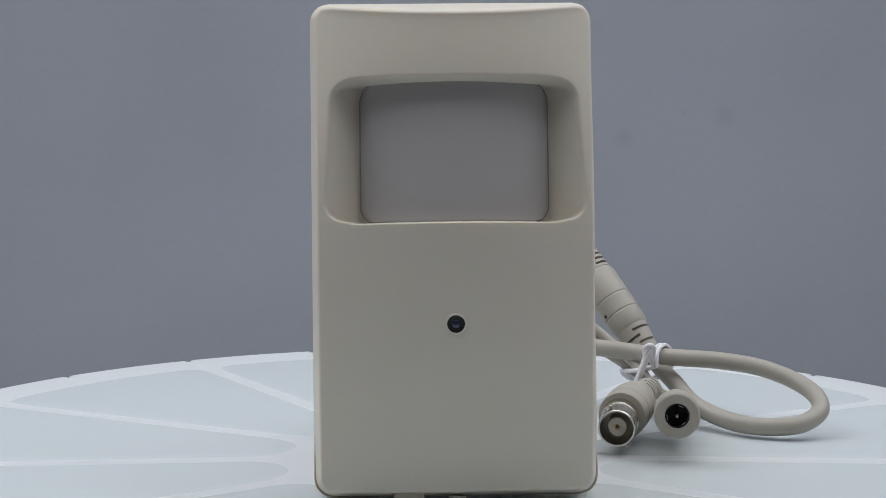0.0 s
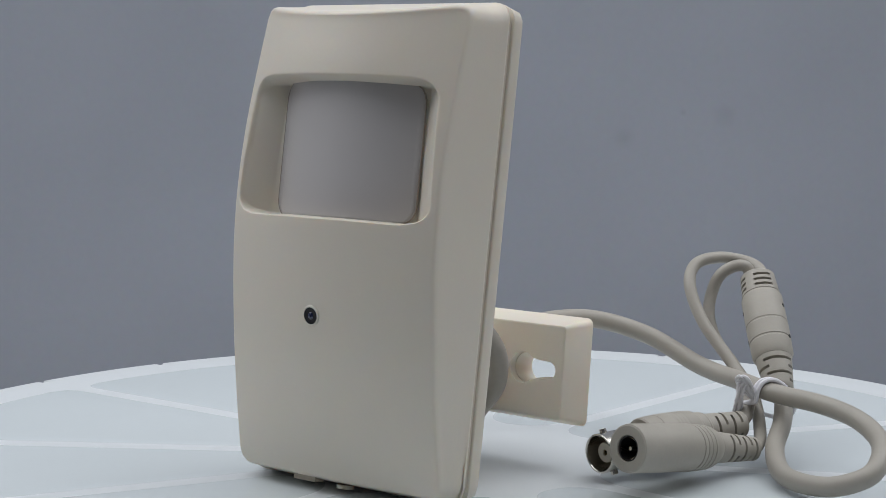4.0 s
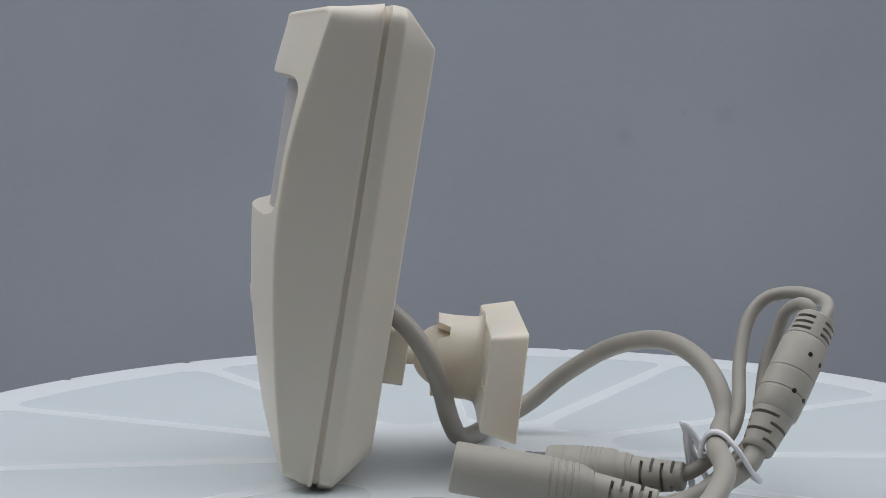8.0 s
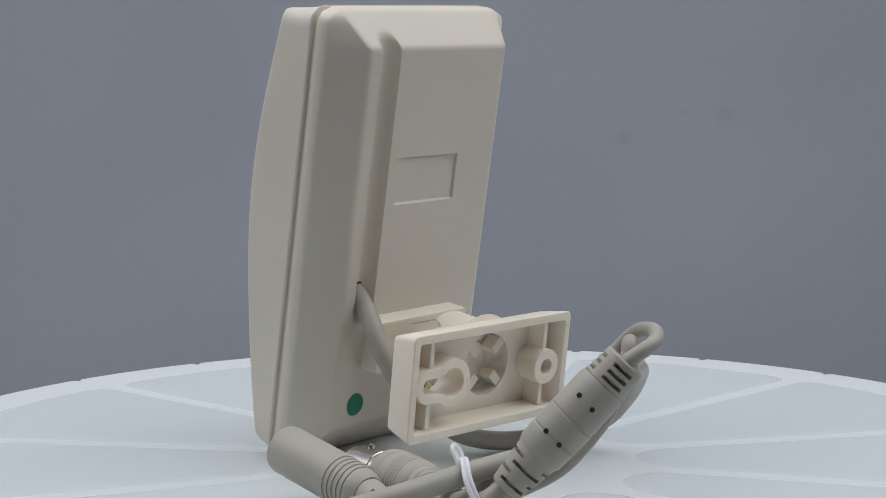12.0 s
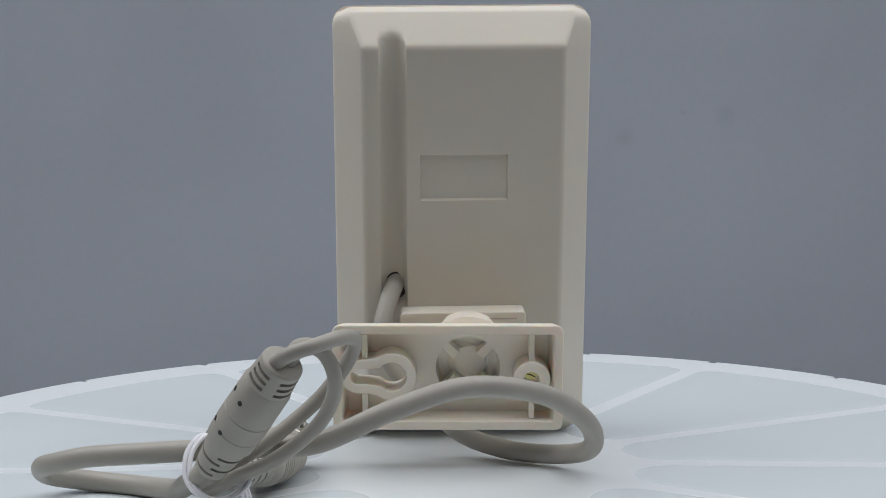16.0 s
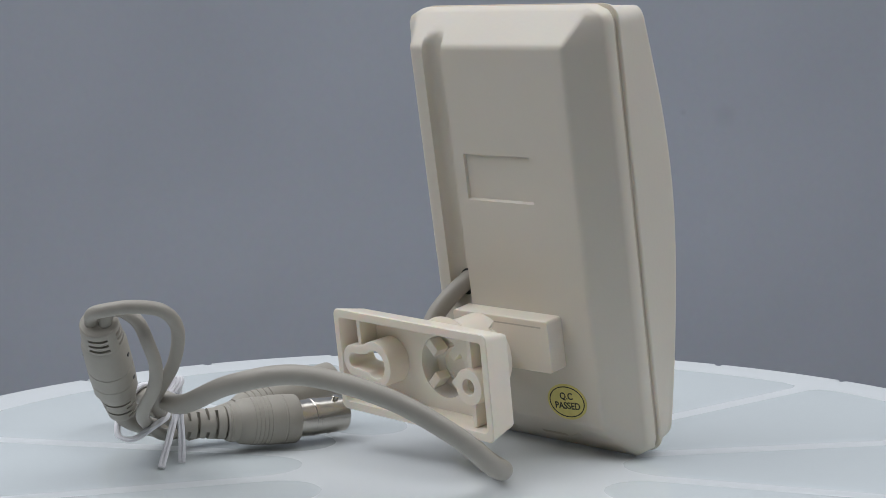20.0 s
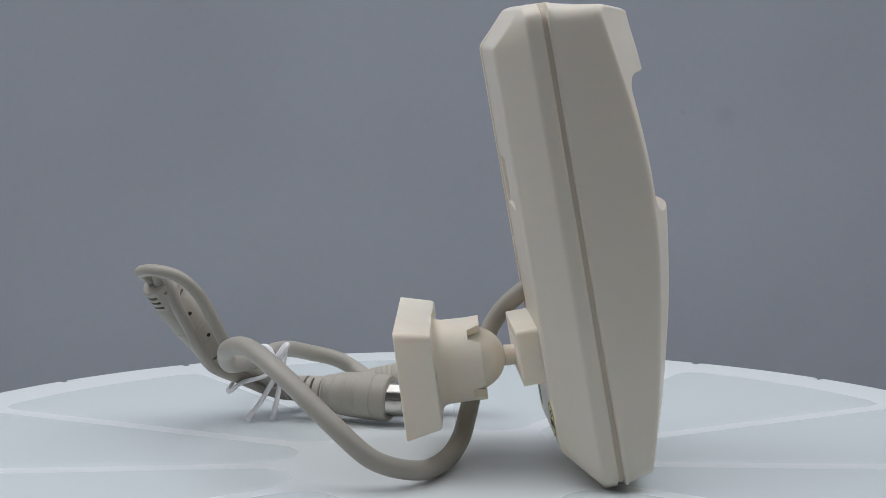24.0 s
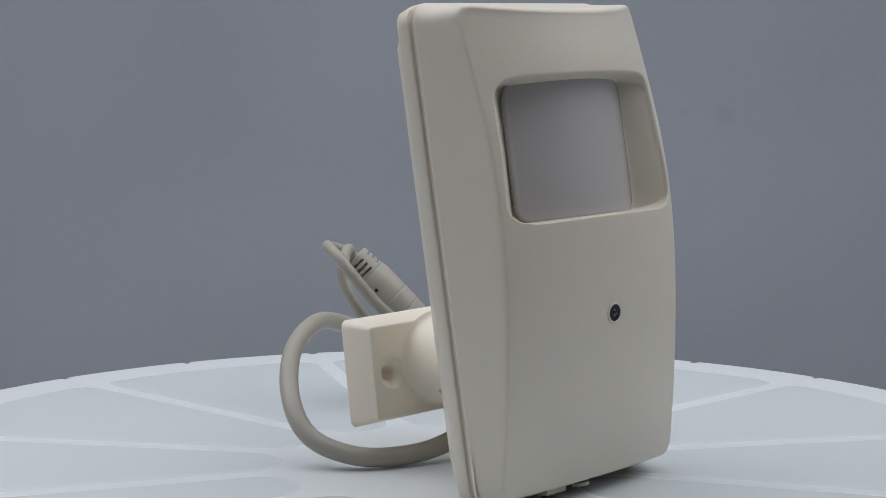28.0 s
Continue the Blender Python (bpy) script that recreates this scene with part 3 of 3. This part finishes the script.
def build_bracket(root):
    M = bracket_pose()
    # tray walls, open to the back, tapering to the front
    bm = bmesh.new()
    def rect(x0, x1, z0, z1, y, r):
        return [bm.verts.new((x * MM, y * MM, z * MM)) for x, z in rounded(x0, x1, z0, z1, r, 5)]
    a0 = rect(-28.35, 28.35, 2.4, 26.6, -9.6, 0.7)
    a1 = rect(-28.75, 28.75, 2.02, 26.98, -9.45, 0.95)
    a = rect(-29.06, 29.06, 1.71, 27.29, -8.95, 1.2)
    b = rect(-30.73, 30.73, 0, 29.28, -0.25, 1.9)
    b2 = rect(-30.5, 30.5, 0.22, 29.05, 0, 1.75)
    c2 = rect(-28.6, 28.6, 2.3, 26.95, 0, 1.0)
    c = rect(-28.4, 28.4, 2.5, 26.75, -0.25, 0.9)
    d = rect(-27.0, 27.0, 3.0, 26.0, -7.4, 0.7)
    for p, q in ((a0, a1), (a1, a), (a, b), (b, b2), (b2, c2), (c2, c), (c, d)):
        for k in range(len(p)):
            j = (k + 1) % len(p)
            bm.faces.new((p[k], p[j], q[j], q[k]))
    # inner rim meets the floor plate
    e = rect(-27.0, 27.0, 3.0, 26.0, -9.6, 0.7)
    for p, q in ((d, e), (e, a0)):
        for k in range(len(p)):
            j = (k + 1) % len(p)
            bm.faces.new((p[k], p[j], q[j], q[k]))
    br = part("bracket", bm, CREAM, root, "cream plastic wall bracket, open at the back", M, angle=35)
    flat = pose(0, 0, 0, 90, 0, 0)

    def upright(y):
        return pose(0, y * MM, 0) @ flat
    hole_c = (-5.4, 15.3)
    floor = plate_from_outlines([rounded(-28.3, 28.3, 2.44, 26.56, 0.7), keyhole(), arc(hole_c[0], hole_c[1], 8.7, 0, 352, 44), arc(-22.4, 14.1, 4.3, 0, 345, 23)], 2.2, "floor")
    part("floor_plate", floor, CREAM, br, "", upright(-8.53))
    part("keyhole_boss", plate_from_outlines([keyhole(2.0), keyhole()], 7.2, "boss", 0.25), CREAM, br, "", upright(-3.85))
    part("screw_boss", plate_from_outlines([arc(-22.4, 14.1, 4.7, 0, 350, 35), arc(-22.4, 14.1, 2.45, 0, 345, 23)], 7.2, "boss", 0.25), CREAM, br, "", upright(-3.85))
    part("countersink", lathe([(4.75, -0.14), (4.45, -0.12), (4.1, 0.05), (3.7, 0.35), (3.2, 0.8), (2.7, 1.25), (2.3, 1.7), (2.05, 2.3), (1.95, 3.2), (1.9, 7.6), (2.7, 7.6), (4.6, 5.6), (4.6, 2.0)], 36), CREAM, br, "", pose(-22.4 * MM, -9.5 * MM, 14.1 * MM) @ pose(0, 0, 0, -90, 0, 0))
    for x, z0, z1 in ((-22.4, 18.4, 26.2), (-22.4, 2.8, 9.8), (KEY_X + 7.2, 17.9, 26.2), (KEY_X + 7.2, 2.8, 11.2)):
        bevel(part("rib", box(x - 0.75, x + 0.75, -7.6, -1.6, z0, z1), CREAM, br), 0.2 * MM, 2)
    # cup behind the round opening with four struts and a hub
    cup_at = pose(hole_c[0] * MM, -9.55 * MM, hole_c[1] * MM) @ pose(0, 0, 0, 90, 0, 0)
    n = 48
    bm = bmesh.new()
    prof = [(8.75, -1.8), (13.6, 0.05), (13.1, 0.13), (12.5, 0.36), (12.05, 0.8), (11.75, 1.5), (11.55, 2.6), (11.4, 9.0)]
    rings = []
    for r, h in prof:
        rings.append([bm.verts.new((r * MM * math.cos(2 * math.pi * k / n), r * MM * math.sin(2 * math.pi * k / n), h * MM)) for k in range(n)])

    def lip(k):
        a = 360.0 * k / n
        return 9.3 if any(abs((a - c0 + 180) % 360 - 180) < 9.5 for c0 in (45, 135, 225, 315)) else 12.6
    rings.append([bm.verts.new((11.6 * MM * math.cos(2 * math.pi * k / n), 11.6 * MM * math.sin(2 * math.pi * k / n), lip(k) * MM)) for k in range(n)])
    rings.append([bm.verts.new((9.2 * MM * math.cos(2 * math.pi * k / n), 9.2 * MM * math.sin(2 * math.pi * k / n), lip(k) * MM)) for k in range(n)])
    rings.append([bm.verts.new((9.0 * MM * math.cos(2 * math.pi * k / n), 9.0 * MM * math.sin(2 * math.pi * k / n), 7.0 * MM)) for k in range(n)])
    rings.append(rings[0])
    for a, b in zip(rings, rings[1:]):
        for k in range(n):
            j = (k + 1) % n
            bm.faces.new((a[k], a[j], b[j], b[k]))
    part("ball_socket", bm, CREAM, br, "round socket with notched lip", cup_at, angle=30)
    for k in range(4):
        bevel(part("strut", box(4.3, 9.0, -1.35, 1.35, -1.75, 2.4), CREAM, br, "", cup_at @ pose(0, 0, 0, 0, 0, 45 + 90 * k)), 0.3 * MM, 2)
    part("socket_floor", lathe([(8.72, -1.2), (8.45, 2.4), (8.0, 2.95), (4.7, 3.3), (4.3, 3.7), (4.3, 4.6), (8.9, 4.6), (8.9, -1.2)], 44), CREAM, br, "", cup_at, angle=40)
    # ball with its stem, fixed to the block on the housing
    hub = M @ cup_at
    c = hub @ Vector((0, 0, 10.0 * MM))
    tip = HOUSING @ (Vector((0.6, 19.3, 33.6)) * MM)
    way = (tip - c)
    ln = way.length / MM
    at = Matrix.Translation(c) @ way.to_track_quat("Z", "Y").to_matrix().to_4x4()
    prof = [(0, -6.9), (4.0, -6.9), (4.5, -7.45)] + [(8.7 * math.sin(radians(a)), -8.7 * math.cos(radians(a))) for a in range(35, 165, 8)] + [(2.9, 8.6), (2.75, ln - 0.6), (3.4, ln), (3.4, ln + 1.2), (0, ln + 1.2)]
    part("ball_stem", lathe(prof, 40), CREAM, root, "cream ball joint on a short stem", at)
    return br


# ---------------------------------------------------------------- cables and plugs
def boot(parent, name, a, b, r0, r1, slots, label="", span=124, per_row=2, swap=90):
    """A strain relief from a to b (mm) with rows of cut slots round it."""
    ln = (Vector(b) - Vector(a)).length
    n = 60
    levels = [(0.0, None), (0.35, None)]
    for i, u in enumerate(slots):
        levels += [(u * ln - 0.42, None), (u * ln - 0.40, i), (u * ln + 0.40, i), (u * ln + 0.42, None)]
    levels += [(ln - 0.35, None), (ln, None)]
    bm = bmesh.new()
    rings = []
    for h, row in levels:
        r = r0 + (r1 - r0) * h / ln - (0.3 if h in (0.0, ln) else 0.0)
        ring = []
        for k in range(n):
            t = 360.0 * k / n
            deep = 0.0
            if row is not None:
                step = 360.0 / per_row
                off = (t - (swap if row % 2 else 0)) % step
                if min(off, step - off) < span / 2:
                    deep = 1.75
            rr = max(0.6, r - deep) * MM
            ring.append(bm.verts.new((rr * math.cos(radians(t)), rr * math.sin(radians(t)), h * MM)))
        rings.append(ring)
    for p, q in zip(rings, rings[1:]):
        for k in range(n):
            j = (k + 1) % n
            bm.faces.new((p[k], p[j], q[j], q[k]))
    bm.faces.new(rings[0])
    bm.faces.new(rings[-1])
    return part(name, bm, GREY_MOULD, parent, label, along(a, b), angle=38)


def build_cables(root):
    main = [(16.6, -28.5, 48.4), (17.2, -23.4, 47.4), (19.8, -14.8, 40.7), (21.2, -9.5, 33.3), (17.9, -5.7, 24.1), (10.6, -3.9, 16.4), (4.2, -2.2, 10.5), (-3.1, -0.1, 5.7), (-14.3, 3.9, 3.0), (-27.6, 10.9, 3.5), (-34.6, 22.2, 8.0), (-32.7, 32.9, 17.0), (-21.1, 45.8, 27.0), (-2.1, 57.5, 31.7), (16.3, 65.4, 27.9),
            (34.8, 67.0, 20.3), (51.2, 62.6, 18.4), (64.4, 59.4, 17.0), (79.3, 58.4, 16.0), (91.9, 54.7, 14.4), (101.5, 48.8, 11.4), (106.4, 40.6, 8.4), (106.0, 33.9, 4.8), (97.5, 28.9, 2.0), (83.1, 33.4, 1.6), (71.9, 46.9, 4.1), (66.9, 59.1, 8.5), (63.0, 66.7, 12.1), (60.3, 69.6, 15.0), (58.6, 71.2, 17.6)]
    part("main_cable", tube(main, 2.65, 20, 10), GREY_PVC, root, "thick beige-grey cable, looped and tied")
    top, bot = (40.5, 89.0, 44.1), (59.9, 69.9, 15.2)
    ax = (Vector(top) - Vector(bot)).normalized()
    side = ax.cross(Vector((0, 0, 1))).normalized()
    t1 = [tuple(Vector(top) - ax * 3 + side * 1.9), tuple(Vector(top) + side * 1.9 + ax * 0.8), (38.0, 92.4, 46.8), (33.5, 92.1, 48.2), (27.9, 87.1, 49.2), (24.9, 79.8, 47.6), (26.5, 74.4, 41.9), (33.8, 70.8, 31.9), (46.0, 68.0, 21.2), (53.6, 62.8, 15.4), (57.4, 56.3, 10.7), (58.0, 50.9, 8.5)]
    t2 = [tuple(Vector(top) - ax * 3 - side * 1.9), tuple(Vector(top) - side * 1.9 + ax * 0.8), (37.4, 87.4, 47.2), (34.6, 85.6, 47.2), (31.3, 83.2, 44.5), (29.4, 81.6, 39.0), (30.4, 78.8, 32.8), (34.6, 76.6, 26.0), (44.4, 73.6, 17.8), (53.6, 66.7, 12.4), (62.0, 55.9, 6.0), (66.0, 47.6, 4.4), (66.8, 42.3, 4.4)]
    part("video_lead", tube(t1, 1.78, 16, 10), GREY_PVC, root, "thin beige-grey lead")
    part("power_lead", tube(t2, 1.78, 16, 10), GREY_PVC, root, "thin beige-grey lead")
    # splitter
    ln = (Vector(top) - Vector(bot)).length
    body0, body1 = 10.6, ln - 6.8
    prof = [(0, body0 - 0.4), (4.37, body0 - 0.4), (5.32, body0), (5.89, body0 + 1.2), (6.03, body0 + 5.2), (5.89, body0 + 5.4), (5.89, body0 + 5.8), (6.08, body0 + 6.0), (6.13, body0 + 11.0), (5.94, body0 + 11.2), (5.94, body0 + 11.6), (6.08, body0 + 11.8), (5.98, body1 - 1.6), (5.42, body1 - 0.4), (4.75, body1), (0, body1)]
    sp = part("splitter", lathe(prof, 48), GREY_MOULD, root, "moulded beige-grey splitter with stepped rings", along(bot, top), angle=25)
    inv = along(bot, top).inverted()
    boot(sp, "lower_boot", (0, 0, 0), (0, 0, body0 + 0.4), 3.9, 5.3, (0.18, 0.38, 0.58, 0.79), span=104)
    boot(sp, "upper_boot", (0, 0, body1 - 0.6), (0, 0, ln), 5.6, 5.0, (0.22, 0.47, 0.72), span=56, per_row=4, swap=0)
    # pin holes as black plugs: the dark of their depth is painted, nothing is cut
    marks = [inv @ (Vector(p) * MM) for p in ((52.2, 84.9, 37.6), (57.6, 79.8, 29.7), (51.1, 88.0, 34.3), (56.1, 82.6, 26.5), (41.5, 79.4, 34.3), (46.3, 74.6, 27.0))]
    for q in marks:
        out = Vector((q.x, q.y, 0)).normalized()
        m = Matrix.Translation(out * 6.0 * MM + Vector((0, 0, q.z))) @ out.to_track_quat("Z", "Y").to_matrix().to_4x4()
        part("pin_hole_shade", lathe([(0, 0.16), (0.62, 0.14), (0.62, -0.6), (0, -0.6)], 16), DARK, sp, "", m)
    # power socket
    f, r, e = (59.6, -4.5, 12.5), (63.2, 29.0, 7.2), (66.8, 44.5, 4.4)
    ln = (Vector(r) - Vector(f)).length
    prof = [(3.3, 7.0), (3.3, 0.5), (3.5, 0.0), (5.7, 0.0), (6.15, 0.3), (6.3, 0.9), (6.3, ln - 12)]
    for k in range(5):
        h = ln - 11.6 + k * 1.7
        prof += [(6.3 - k * 0.1, h), (6.3 - k * 0.1, h + 1.0), (6.0 - k * 0.1, h + 1.15), (6.0 - k * 0.1, h + 1.55)]
    prof += [(5.6, ln - 2.6), (4.8, ln - 0.6), (4.5, ln), (0, ln)]
    dc = part("power_socket", lathe(prof, 48), GREY_MOULD, root, "round beige-grey power socket plug with ribbed grip", along(f, r), angle=30)
    part("socket_liner", lathe([(3.28, 0.3), (3.28, 8.0), (0, 8.0), (0, 7.6), (2.95, 7.6), (2.95, 0.3), (3.28, 0.3)], 36), DARK, dc, "black socket lining")
    for a in (20, 140, 260):
        part("contact_spring", box(-0.8, 0.8, 2.62, 2.9, 0.7, 7.0), NICKEL, dc, "bright metal contact spring", pose(0, 0, 0, 0, 0, a))
    part("centre_pin", lathe([(0, 1.0), (0.5, 1.1), (0.8, 1.7), (0.8, 8), (0, 8)], 20), NICKEL, dc, "bright metal centre pin")
    boot(root, "power_boot", r, e, 4.3, 3.2, (0.3, 0.45, 0.6, 0.75, 0.88), "slotted beige-grey strain relief")
    # video socket
    f, m0, r, e = (43.9, 5.0, 6.9), (46.1, 18.2, 7.1), (53.3, 40.6, 8.1), (58.3, 52.5, 8.7)
    ln = (Vector(m0) - Vector(f)).length
    prof = [(4.6, 8.6), (4.6, 0.25), (4.75, 0), (5.1, 0), (5.25, 0.25), (5.25, 9.6), (5.5, 9.8), (5.5, 11.0), (5.3, 11.2), (5.3, ln + 3.2), (0, ln + 3.2)]
    bnc = part("video_socket", lathe(prof, 56), NICKEL, root, "shiny nickel bayonet video socket", along(f, m0), angle=30)
    for s in (0, 180):
        part("bayonet_lug", lathe([(0, 0), (0.95, 0), (0.95, 1.15), (0.8, 1.3), (0, 1.3)], 18), NICKEL, bnc, "", pose(0, 0, 0, 0, 0, s + 68) @ pose(4.95 * MM, 0, 3.6 * MM, 0, 90, 0))
    part("insulator", lathe([(0.85, 5.0), (0.85, 2.2), (2.5, 2.2), (2.7, 2.45), (2.7, 8.5), (0, 8.5)], 32), PTFE, bnc, "grey insulator sleeve")
    part("centre_contact", lathe([(0, 4.4), (0.45, 4.4), (0.45, 2.7), (0.84, 2.7), (0.84, 5.2), (0, 5.2)], 20), BRASS, bnc, "gold centre contact")
    part("back_wall", lathe([(0, 8.4), (4.65, 8.4), (4.65, 8.7), (0, 8.7)], 32), BOWL, bnc, "dull metal floor of the socket")
    m0 = tuple(Vector(m0) + (Vector(r) - Vector(m0)).normalized() * 2.0)
    ln = (Vector(r) - Vector(m0)).length
    prof = [(0, 0), (5.4, 0), (6.7, 0.2), (7.0, 0.7), (7.1, 4.4), (6.95, 4.6), (6.95, 4.9), (7.1, 5.1), (7.05, 8.2)]
    for k in range(5):
        h = 8.6 + 1.2 * k
        prof += [(7.0 - 0.07 * k, h), (7.0 - 0.07 * k, h + 0.66), (6.86 - 0.07 * k, h + 0.76), (6.86 - 0.07 * k, h + 1.05)]
    prof += [(6.6, 15.0), (6.4, 16.8), (5.9, 17.7), (5.5, 18.2), (5.5, ln - 1.4), (5.1, ln - 1.0), (5.2, ln - 0.6), (4.8, ln), (0, ln)]
    part("video_plug_body", lathe(prof, 48), GREY_MOULD, root, "moulded beige-grey plug body with ribs", along(m0, r), angle=28)
    boot(root, "video_boot", r, e, 4.7, 3.6, (0.22, 0.42, 0.62, 0.82), "slotted beige-grey strain relief")


def build_tie(root):
    def cord(name, pts, parent, closed=False, r=0.62, lay=(0.42, 0.28)):
        """A flat twin cord: two strands side by side."""
        bm = bmesh.new()
        for dx, dy in (lay, (-lay[0], -lay[1])):
            tube([(x + dx, y + dy, z) for x, y, z in pts], r, 8, 8, bm, closed)
        return part(name, bm, TIE_WHITE, parent)
    ring = [(59.8, 56.0, 14.6), (60.2, 57.0, 18.4), (61.6, 58.6, 20.4), (63.6, 61.0, 20.2), (65.8, 64.2, 16.8), (65.4, 67.6, 11.6), (61.0, 70.6, 8.0), (55.0, 69.6, 8.0), (51.4, 65.6, 11.4), (54.4, 59.2, 12.8), (59.8, 56.0, 14.6)]
    tie = cord("cable_tie", ring, root, True, 0.64, (0.62, -0.08))
    tie["label"] = "soft white twin cord tied round the cables"
    cord("cord_knot", [(59.6, 56.4, 15.6), (57.4, 54.6, 18.2), (56.8, 52.8, 20.8), (58.0, 52.2, 22.0), (59.0, 53.2, 21.0), (59.2, 55.4, 17.8), (59.8, 56.6, 15.2)], tie)
    cord("cord_tail", [(58.4, 52.8, 21.4), (57.4, 52.8, 20.2), (55.8, 55.0, 14.0), (53.6, 59.0, 7.0), (51.6, 62.4, 2.2), (50.4, 64.2, -0.2)], tie, False, 0.55)
    cord("cord_tail", [(58.8, 53.2, 20.8), (57.6, 53.0, 18.6), (55.6, 54.0, 13.0), (53.6, 55.0, 7.0), (52.2, 56.0, 2.4), (51.5, 56.6, -0.2)], tie, False, 0.55)
    return tie


turntable = build_turntable()
device = empty("surveillance_camera", "ivory plastic motion-sensor camera with bracket and tied grey cable", "camera")
build_housing(device)
build_bracket(device)
build_cables(device)
build_tie(device)


def motions():
    rows = [(t, pose(0, 0, 0, 0, 0, a)) for t, a in SPIN]
    # the plate's own axis stands a third of a degree out of plumb
    walk(turntable, [(t, pose(0, 0, 0, 0, 0.37, 0) @ m) for t, m in rows])
    walk(device, rows)


motions()
